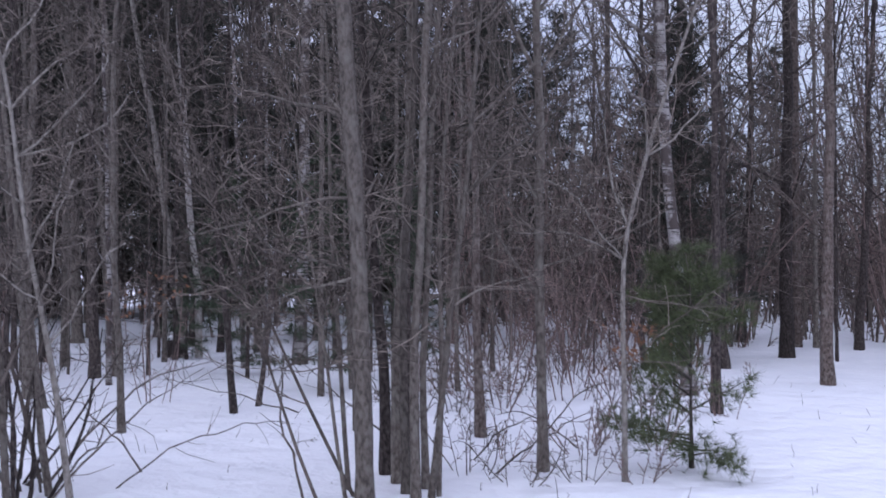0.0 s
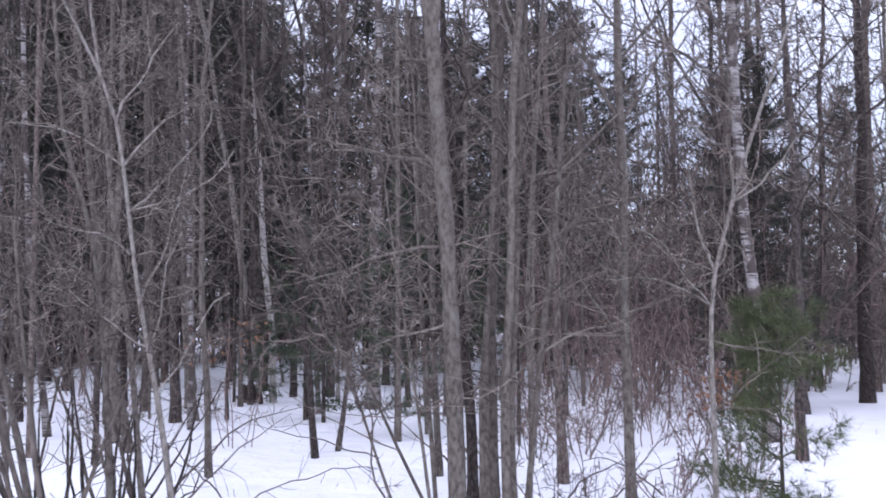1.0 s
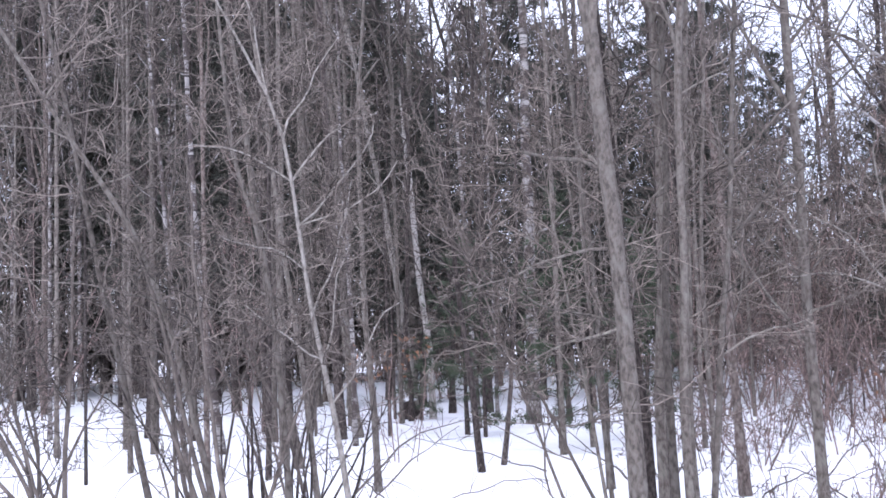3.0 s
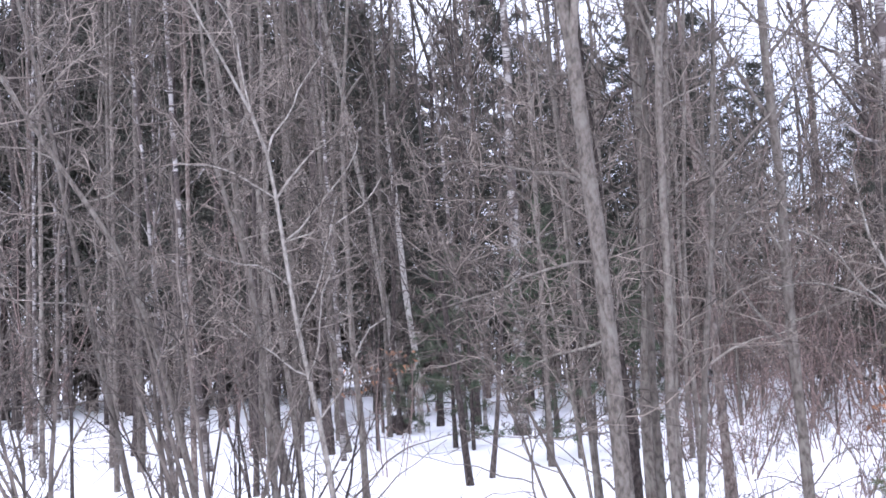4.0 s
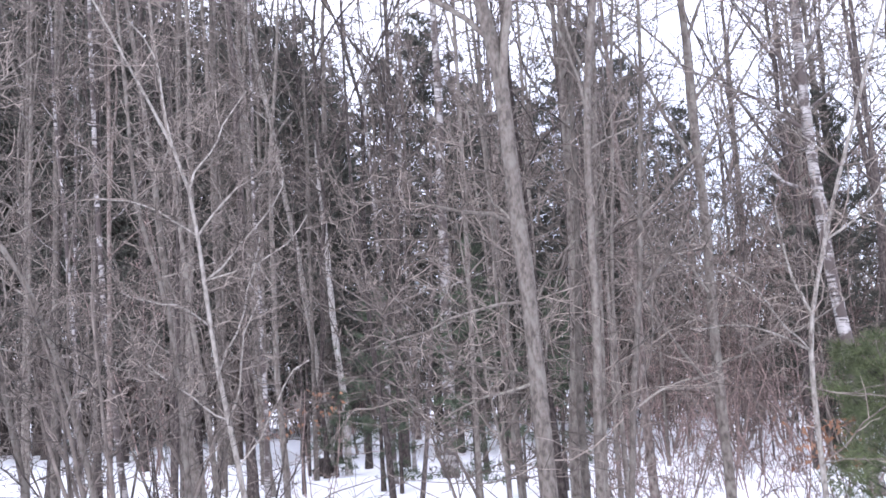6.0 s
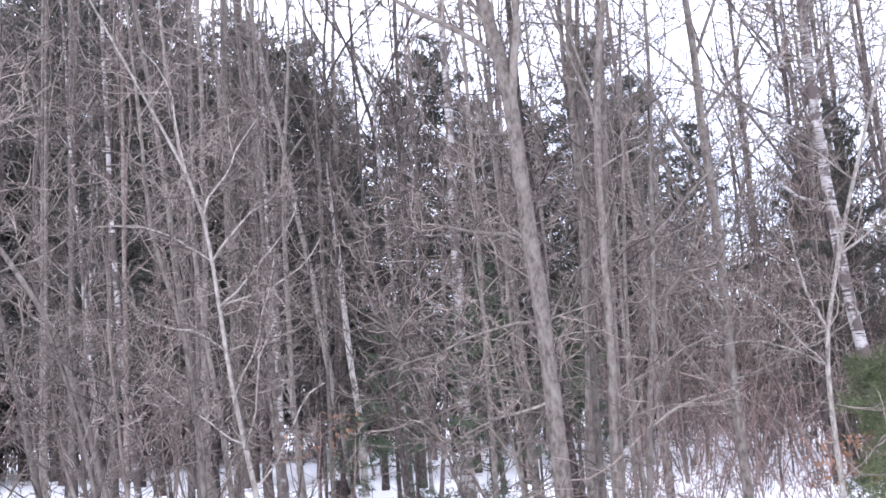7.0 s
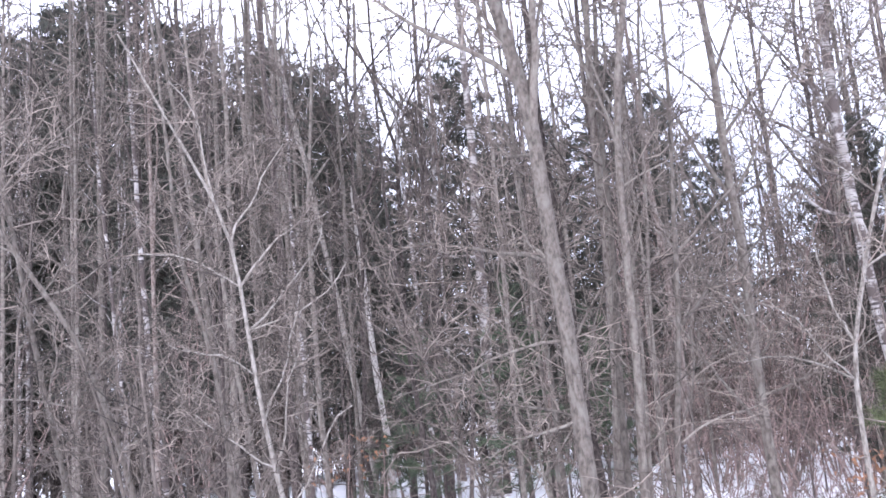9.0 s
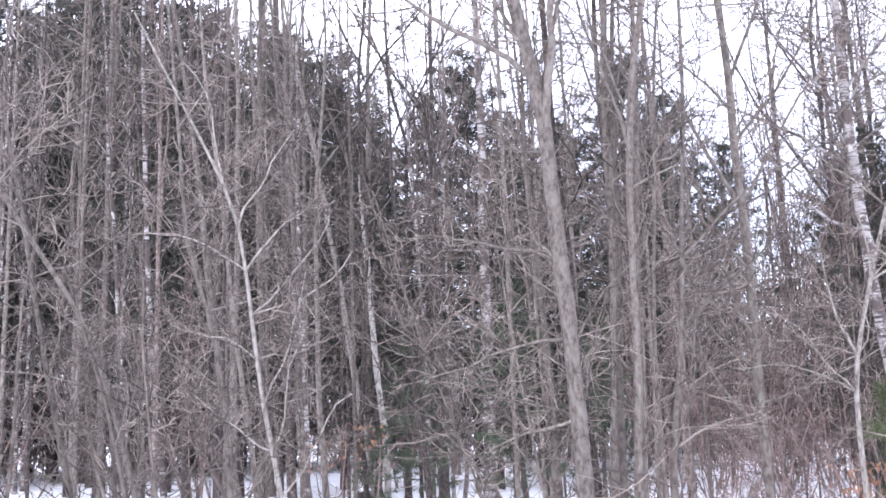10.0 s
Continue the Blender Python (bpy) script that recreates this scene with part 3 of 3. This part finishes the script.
bare_tree(-6.50, 11.69, 0.039, 9.0, -0.081, 0.002, BIRCH, seed=42, limbs=11, name="birch_tree", label="thin young birch with pale bark")
bare_tree(-3.33, 15.93, 0.047, 10.0, -0.039, 0.0, BIRCH, seed=43, limbs=11, name="birch_tree", label="thin young birch with pale bark")
bare_tree(-9.05, 15.31, 0.117, 12.0, 0.015, 0.0, BARK_DARK, seed=44, limbs=13)
bare_tree(-4.83, 10.49, 0.036, 7.0, 0.05, -0.01, BARK_DARK, seed=45, limbs=10)
bare_tree(-3.2, 6.0, 0.030, 5.5, 0, 0, seed=46, wobble=0.022, bends=((0.9, -0.17), (1.51, -0.30), (2.0, -0.45), (2.38, -0.59), (2.69, -0.77), (3.03, -0.99), (3.6, -1.3)), limbs=12, limb_from=1.3, limb_len=1.2, label="near leaning grey sapling with many twigs")
bare_tree(-2.9, 6.4, 0.028, 5.5, 0, 0, seed=65, wobble=0.018, bends=((0.9, -0.06), (1.86, -0.143), (2.34, -0.185), (2.66, -0.266), (2.99, -0.367), (3.49, -0.41)), limbs=10, limb_from=1.4, limb_len=1.1, label="near grey sapling with a bend in its stem")
bare_tree(-3.0, 7.3, 0.030, 6.5, -0.13, 0.004, seed=66, limbs=10, limb_from=1.5, limb_len=1.2, label="near leaning grey sapling with many twigs")
bare_tree(-3.75, 6.2, 0.030, 6.0, -0.22, 0.004, seed=47, limbs=12, limb_from=1.2, limb_len=1.3, label="near leaning grey sapling with many twigs")
bare_tree(-7.07, 20.55, 0.113, 12.0, -0.042, 0.0, seed=48, limbs=11)
bare_tree(-8.08, 21.08, 0.083, 11.0, -0.028, 0.0, seed=49, limbs=11)
bare_tree(-1.27, 13.24, 0.032, 6.0, -0.05, 0.0, seed=50, shoots=5, limbs=10)
bare_tree(-0.88, 9.85, 0.041, 7.0, -0.044, 0.0, seed=51, limbs=10)
bare_tree(0.20, 13.10, 0.035, 7.0, 0.008, 0.0, seed=52, limbs=10)
bare_tree(-0.88, 6.90, 0.014, 3.4, -0.40, 0.02, TWIG_DARK, seed=53, limbs=9, limb_from=1.0, limb_len=0.9, label="thin dark sapling slanting across the snow")
bare_tree(-0.66, 7.15, 0.016, 3.6, -0.52, 0.03, TWIG_DARK, seed=54, limbs=9, limb_from=1.0, limb_len=0.9, label="thin dark sapling slanting across the snow")
bare_tree(-0.70, 7.0, 0.016, 3.6, -0.15, 0.0, seed=55, limbs=9, limb_from=1.0, limb_len=0.9, label="thin grey sapling beside a larger trunk")

# broad dark crowns against the sky
for k, (x, y) in enumerate(((4.6, 15.5), (7.6, 15.8), (8.3, 19.0), (5.0, 19.5), (6.9, 22.0), (4.2, 18.0))):
    bare_tree(x, y, 0.075 + 0.008 * k, 11.0 + 0.4 * k, (-0.03, 0.02, 0.04, -0.02, 0.03, 0.0)[k], 0.002, BARK_DARK, TWIG_DARK, 300 + k, 18, 2.4, 3.0, 8, 2, 0.2, 8, 0.05, 0.008,
              label="dark broad-crowned leafless tree at the wood's edge")

# ---- young evergreens ----
conifer(2.08, 7.95, 1.66, 0.66, 163, 0.2, 1.6, NEEDLE_YOUNG, "young_pine", "small young pine with long green needles in snow", 0.125, 0.0046, 20, 0.02, "young pines", 0.0, BARK_DARK, 0.34, 0.3, 1.1, (0.34, 0.54), (0.24, 0.24, 0.2))
conifer(-3.34, 14.9, 3.2, 1.1, 62, 0.3, 1.0, NEEDLE, "young_pine", "shaded young pine under the bare trees", 0.12, 0.008, 12, 0.04, "young pines")
conifer(-1.68, 13.1, 3.6, 1.0, 63, 0.4, 1.0, NEEDLE, "young_pine", "shaded young pine under the bare trees", 0.12, 0.008, 12, 0.04, "young pines")
conifer(-0.52, 14.2, 3.2, 1.0, 64, 0.4, 1.0, NEEDLE, "young_pine", "shaded young pine under the bare trees", 0.12, 0.008, 12, 0.04, "young pines")
conifer(4.2, 16.6, 6.4, 1.9, 65, 0.5, 1.0, NEEDLE_FAR, "young_pine", "dark young evergreen behind a birch", 0.13, 0.01, 12, 0.06, "young pines")
conifer(-4.7, 17.4, 1.5, 0.7, 66, 0.2, 1.0, NEEDLE, "young_pine", "low young pine half sunk in snow", 0.12, 0.008, 12, 0.03, "young pines")

# ---- tall conifers behind ----
spruce_a = conifer(-9.7, 32.8, 11.3, 3.4, 71, 2.6, 1.0, None, "conifer", "tall dark conifer behind the bare trees", 0.2, 0.027, 6, taper=0.62)
spruce_b = conifer(-4.7, 31.1, 10.6, 3.0, 72, 2.4, 1.0, None, "conifer", "tall dark conifer behind the bare trees", 0.2, 0.027, 6, taper=0.62)
spruce_c = conifer(0.55, 30.0, 9.7, 3.3, 73, 2.0, 1.0, None, "conifer", "tall dark conifer behind the bare trees", 0.2, 0.027, 6, taper=0.62)
spruce_d = conifer(-7.0, 36.5, 10.8, 3.0, 74, 0.7, 0.6, None, "conifer", "tall dark conifer behind the bare trees", 0.28, 0.05, 6, taper=0.62)
for tall in (spruce_a, spruce_b, spruce_c, spruce_d):
    tall.scale = (1.35, 1.35, 1.35)
for place, source, k in (((2.0, 32.7), spruce_b, 0.88), ((-3.0, 22.5), spruce_c, 0.62), ((-1.2, 23.5), spruce_c, 0.66), ((-6.9, 23.0), spruce_b, 0.72), ((-9.6, 22.0), spruce_b, 0.74), ((-11.8, 23.5), spruce_c, 0.85), ((0.9, 24.5), spruce_b, 0.6), ((-5.6, 21.2), spruce_c, 0.56), ((-15.4, 26.1), spruce_a, 1.06), ((-14.4, 30.4), spruce_c, 1.28), ((-12.4, 34.4), spruce_b, 1.18),
                         ((-18.9, 29.7), spruce_b, 1.24), ((-22.3, 26.3), spruce_c, 1.18), ((7.0, 30.4), spruce_c, 0.72),
                         ((-2.0, 37.1), spruce_d, 0.92), ((-16.9, 36.5), spruce_d, 1.30), ((-24.3, 35.1), spruce_d, 1.35),
                         ((-10.1, 39.8), spruce_d, 1.03), ((4.7, 39.2), spruce_d, 0.85), ((-4.1, 41.9), spruce_d, 1.03), ((12.8, 36.5), spruce_d, 0.70), ((-8.9, 34.8), spruce_d, 0.80), ((-2.7, 34.3), spruce_d, 0.72), ((-19.6, 39.2), spruce_d, 1.30), ((9.5, 41.9), spruce_d, 0.70), ((1.1, 38.5), spruce_d, 0.80), ((-11.9, 30.5), spruce_c, 1.18), ((-17.0, 28.4), spruce_b, 1.21), ((-20.0, 26.5), spruce_c, 1.24), ((-18.2, 33.8), spruce_d, 1.46), ((-21.6, 32.4), spruce_d, 1.2), ((-13.5, 37.8), spruce_d, 1.28)):
    copy_thing(source, Matrix.LocRotScale((*place, ground_height(*place)), Euler((0, 0, place[0] * 1.7)), (k, k, k)))

# ---- shrubs ----
for k, (x, y) in enumerate(((-4.3, 5.6), (-3.75, 5.3), (-3.55, 6.4), (-2.9, 5.6), (-5.0, 7.0), (-4.4, 7.6), (-3.2, 7.5))):
    clump(x, y, 4, 3.4, 80 + k, 0.018, 0.24, TWIG_DARK, TWIG_DARK, 11, 2, 0.0036, 0.38, -0.24, label="near grey alder clump with many thin stems")

for k, (x, y) in enumerate(((-3.1, 7.0), (-3.45, 7.6), (-3.3, 6.6))):
    clump(x, y, 5, 1.7, 90 + k, 0.017, 0.55, TWIG_DARK, BARK_DARK, 5, 1, 0.0045, 0.3, 0.08, label="low dark bent shrub stems in the snow")

# reddish brush in the middle distance
for k, (x, y) in enumerate(((0.7, 11.1), (1.6, 12.0), (2.2, 11.9), (0.8, 12.6), (1.9, 13.4), (0.2, 11.8), (2.7, 13.2), (1.2, 14.2))):
    clump(x, y, 5, 2.1, 120 + k, 0.009, 0.85, TWIG_RED, TWIG_RED, 9, 2, 0.0038, 0.15, label="reddish-brown leafless brush under the trees")

leafy_sapling(2.02, 9.3, 1.15, 140, 130, "low sapling holding dry russet leaves")
leafy_sapling(-3.6, 11.8, 1.7, 142, 50, "thin sapling with a few dry russet leaves")

# bent and fallen stems
arching_stem((-3.17, 7.56), (-1.97, 8.2, 0.87), 0.16, 0.0135, 151)
arching_stem((-2.9, 6.9), (-2.2, 8.8, 0.75), 0.12, 0.0112, 152)
arching_stem((-2.6, 9.1), (-1.2, 9.2, 0.02), 0.05, 0.0090, 153)
arching_stem((-2.5, 8.0), (-3.4, 8.6, 0.5), 0.15, 0.0100, 154)
arching_stem((0.25, 8.3), (0.95, 8.4, 0.5), 0.12, 0.0100, 155)
arching_stem((1.3, 8.9), (0.5, 8.6, 0.35), 0.1, 0.0090, 156)
arching_stem((0.4, 7.7), (1.3, 8.3, 0.42), 0.1, 0.0100, 157)
arching_stem((-1.6, 11.0), (-3.1, 10.6, 0.45), 0.12, 0.0100, 158)
arching_stem((-0.3, 8.4), (-1.4, 9.4, 0.75), 0.1, 0.0112, 159)
arching_stem((-3.9, 7.2), (-3.0, 6.7, 0.3), 0.2, 0.0135, 160)
arching_stem((-3.0, 7.2), (-2.5, 7.45, 0.62), 0.06, 0.0120, 164)
arching_stem((-2.6, 7.5), (-1.3, 8.1, 0.36), 0.2, 0.0070, 165)
arching_stem((-1.0, 7.0), (-1.45, 7.6, 1.15), 0.1, 0.0120, 166)
arching_stem((1.0, 9.6), (1.9, 10.2, 0.4), 0.15, 0.0090, 161)


def stump(x, y, r, h):
    root = tagged(new("tree_stump"), "dark old stump capped with snow", "stump")
    root.location = (x, y, ground_height(x, y))
    rng = np.random.default_rng(170)
    z = np.linspace(-0.1, h, 6)
    s = Shape()
    s.tube(np.stack([0.02 * rng.normal(size=6), 0.02 * rng.normal(size=6), z], 1), (r * np.array((1.35, 1.15, 1.0, 0.97, 0.95, 0.9)))[:, None] * (1 + 0.1 * rng.normal(size=(6, 12))), 12)
    part("wood", s, BARK_DARK, root)
    c = Shape()
    zz = np.array((-0.01, 0.02, 0.06, 0.09, 0.1)) + h
    c.tube(np.stack([0 * zz, 0 * zz, zz], 1), (r * np.array((0.88, 1.0, 0.85, 0.45, 0.02)))[:, None] * (1 + 0.04 * rng.normal(size=(5, 12))), 12)
    part("snow_cap", c, SNOW, root, "rounded cap of white snow")


stump(-5.07, 17.93, 0.2, 0.35)


def dry_stalks():
    """Dead grass and weed tips standing out of the snow."""
    rng = np.random.default_rng(180)
    s = Shape()
    for _ in range(170):
        a, d = radians(rng.uniform(-40, 32)), rng.uniform(5.5, 15)
        x, y = d * math.sin(a), d * math.cos(a)
        p = strand(rng, np.array((x, y, ground_height(x, y) - 0.02)), (rng.normal() * 0.35, rng.normal() * 0.35, 1), rng.uniform(0.03, 0.2), 3, 0.25)
        s.tube(p, np.linspace(0.0035, 0.002, 4), 3)
    tagged(new("dry_grass", s.mesh("dry_grass", TWIG)), "sparse dry weed stalks poking through snow", "dry grass", "", "stuff")


dry_stalks()


# ---- trees standing farther in, shared shapes ----
def scatter(makers, count, seed, near, far, left, right, keep, size=(0.8, 1.2)):
    """Copies of some trees over a fan of the wood, apart from one another."""
    rng = np.random.default_rng(seed)
    put, tries = [], 0
    while len(put) < count and tries < count * 40:
        tries += 1
        a = radians(rng.uniform(left, right))
        d = math.sqrt(rng.uniform(near ** 2, far ** 2))
        x, y = d * math.sin(a), d * math.cos(a)
        if any((x - px) ** 2 + (y - py) ** 2 < keep ** 2 for px, py in put):
            continue
        if any(abs(math.atan2(x, y) - math.atan2(kx, ky)) < 0.016 and d < math.hypot(kx, ky) + 0.4 for kx, ky in OPEN):
            continue
        put.append((x, y))
        source = makers[int(rng.integers(len(makers)))]
        ob = source if source not in used else copy_thing(source, Matrix.Identity(4))
        used.add(source)
        k = rng.uniform(*size)
        ob.matrix_basis = Matrix.LocRotScale((x, y, ground_height(x, y)), Euler((0, 0, rng.uniform(0, 6.28))), (k, k, k * rng.uniform(0.9, 1.1)))


used = set()
OPEN = [(-4.62, 18.0), (-6.51, 12.80), (-2.47, 16.40), (-4.98, 14.49), (-4.92, 17.9), (-5.25, 14.35), (5.42, 13.41), (6.39, 17.71), (3.17, 12.21), (-5.33, 12.23)]
makers = []
for k in range(8):
    high, thick = 8.5 + 0.7 * k, 0.024 + 0.006 * k
    heavy = tuple((high * (0.42 + 0.1 * n), (0.5, -0.55, 0.4)[(n + k) % 3], 1.0, (0.3, -0.4, 0.2)[n], high * (0.36 - 0.04 * n), thick * 0.55) for n in range(3))
    makers.append(bare_tree(0, 0, thick, high, 0.03 * (k % 3 - 1), 0.003, (BARK, BARK_DARK, BARK, BIRCH, BARK_BROWN, BARK)[k % 6], (TWIG, TWIG_DARK)[k % 2],
                            200 + k, 9, 1.8, 2.0, 5, 2, 0.3, 6, 0.16, 0.0075, heavy, label="leafless tree in the crowded wood"))
far_makers = []
for k in range(6):
    high, thick = 12.0 + 0.8 * k, 0.05 + 0.011 * k
    heavy = tuple((high * (0.3 + 0.09 * n), (0.55, -0.6, 0.4, -0.35, 0.6)[n], 1.0, (0.3, -0.4, -0.5, 0.5, 0.1)[n], high * (0.42 - 0.03 * n), thick * 0.6) for n in range(5))
    far_makers.append(bare_tree(0, 0, thick, high, 0.03 * (k % 3 - 1), 0.002, (BARK, BARK_DARK, BIRCH, BARK_BROWN, BARK, BARK_DARK)[k], (TWIG, TWIG_DARK)[k % 2],
                                220 + k, 6, 3.0, 2.6, 4, 2, 0.3, 3, 0.17, 0.011, heavy, label="leafless tree far in the crowded wood"))
scatter(makers, 33, 5, 12.0, 19.5, -46, -2, 0.7)
scatter(far_makers, 23, 15, 19.5, 32, -46, -5, 0.9)
scatter(makers, 6, 25, 12.0, 19.5, -2, 10, 0.9, (0.6, 0.85))
scatter(far_makers, 5, 26, 22, 32, -5, 10, 1.2, (0.7, 0.9))
scatter(makers, 13, 6, 14.5, 22, 8, 40, 0.8)
scatter(far_makers, 11, 16, 20, 35, 8, 40, 1.6)
shrub_makers = [clump(0, 0, 6, 1.15, 230 + k, 0.008, 1.0, (TWIG_RED, TWIG, TWIG)[k % 3], (TWIG_RED, TWIG_DARK, TWIG)[k % 3], 6, 2, 0.0051) for k in range(6)]
scatter(shrub_makers, 22, 7, 9.3, 16, -2, 17, 0.5, (0.5, 1.0))
scatter(shrub_makers, 9, 31, 7.4, 9.5, 1, 13, 0.35, (0.4, 0.7))
scatter(shrub_makers, 9, 8, 12, 18, -40, -4, 0.6, (0.6, 1.1))
scatter(shrub_makers, 16, 9, 20, 27, 12, 34, 0.6, (0.9, 1.6))

thicket_makers = [clump(0, 0, 5, 4.2 + 0.5 * k, 250 + k, 0.016, 0.4, (TWIG, TWIG_RED)[k % 2], (TWIG, TWIG_RED)[k % 2], 8, 2, 0.0075, 0.12,
                        label="tall leafless thicket of thin stems") for k in range(4)]
scatter(thicket_makers, 18, 21, 16.5, 22, 2, 15, 0.7, (0.8, 1.2))
scatter(thicket_makers, 70, 23, 21, 33, 0, 38, 0.6, (1.0, 1.7))
scatter(thicket_makers, 8, 22, 18, 30, -40, 0, 0.7, (0.8, 1.3))


def far_woods():
    """The thicket that closes the view, too far to tell its trees apart."""
    rng = np.random.default_rng(77)
    s = Shape()
    for _ in range(430):
        a, d = radians(rng.uniform(-60, 50)), rng.uniform(36, 66)
        h = rng.uniform(3.0, 10.5) if rng.uniform() < 0.6 else rng.uniform(1.5, 4.0)
        base = np.array((d * math.sin(a), d * math.cos(a), -0.2))
        path = strand(rng, base, (0, 0, 1), h, 4, 0.06, 0.05)
        s.tube(path, np.linspace(rng.uniform(0.03, 0.1), 0.012, 5), 4)
        ramify(s, rng, path, 0.05, 18, 0.26, 1, 0.2, thin=0.018)
        for _ in range(4):
            turn = rng.uniform(0, 6.28)
            limb = strand(rng, path[int(rng.integers(1, 4))], (math.cos(turn), math.sin(turn), 0.7), h * 0.3, 3, 0.15, 0.04)
            s.tube(limb, np.linspace(0.03, 0.012, 4), 3)
            ramify(s, rng, limb, 0.02, 4, 0.5, 1, 0.2, thin=0.016)
    # low brush along the back of the wood
    for _ in range(520):
        a, d = radians(rng.uniform(-50, 45)), rng.uniform(32, 44)
        base = np.array((d * math.sin(a), d * math.cos(a), -0.1))
        for _ in range(4):
            path = strand(rng, base + rng.normal(size=3) * (0.25, 0.25, 0), (rng.normal() * 0.3, rng.normal() * 0.3, 1), rng.uniform(1.6, 5.5), 3, 0.15)
            s.tube(path, np.linspace(0.022, 0.01, 4), 3)
            ramify(s, rng, path, 0.02, 7, 0.42, 1, 0.25, thin=0.016)
    ob = new("far_woods", s.mesh("far_woods", TWIG))
    tagged(ob, "distant grey-brown leafless thicket closing the view", "woods", "", "stuff")


far_woods()
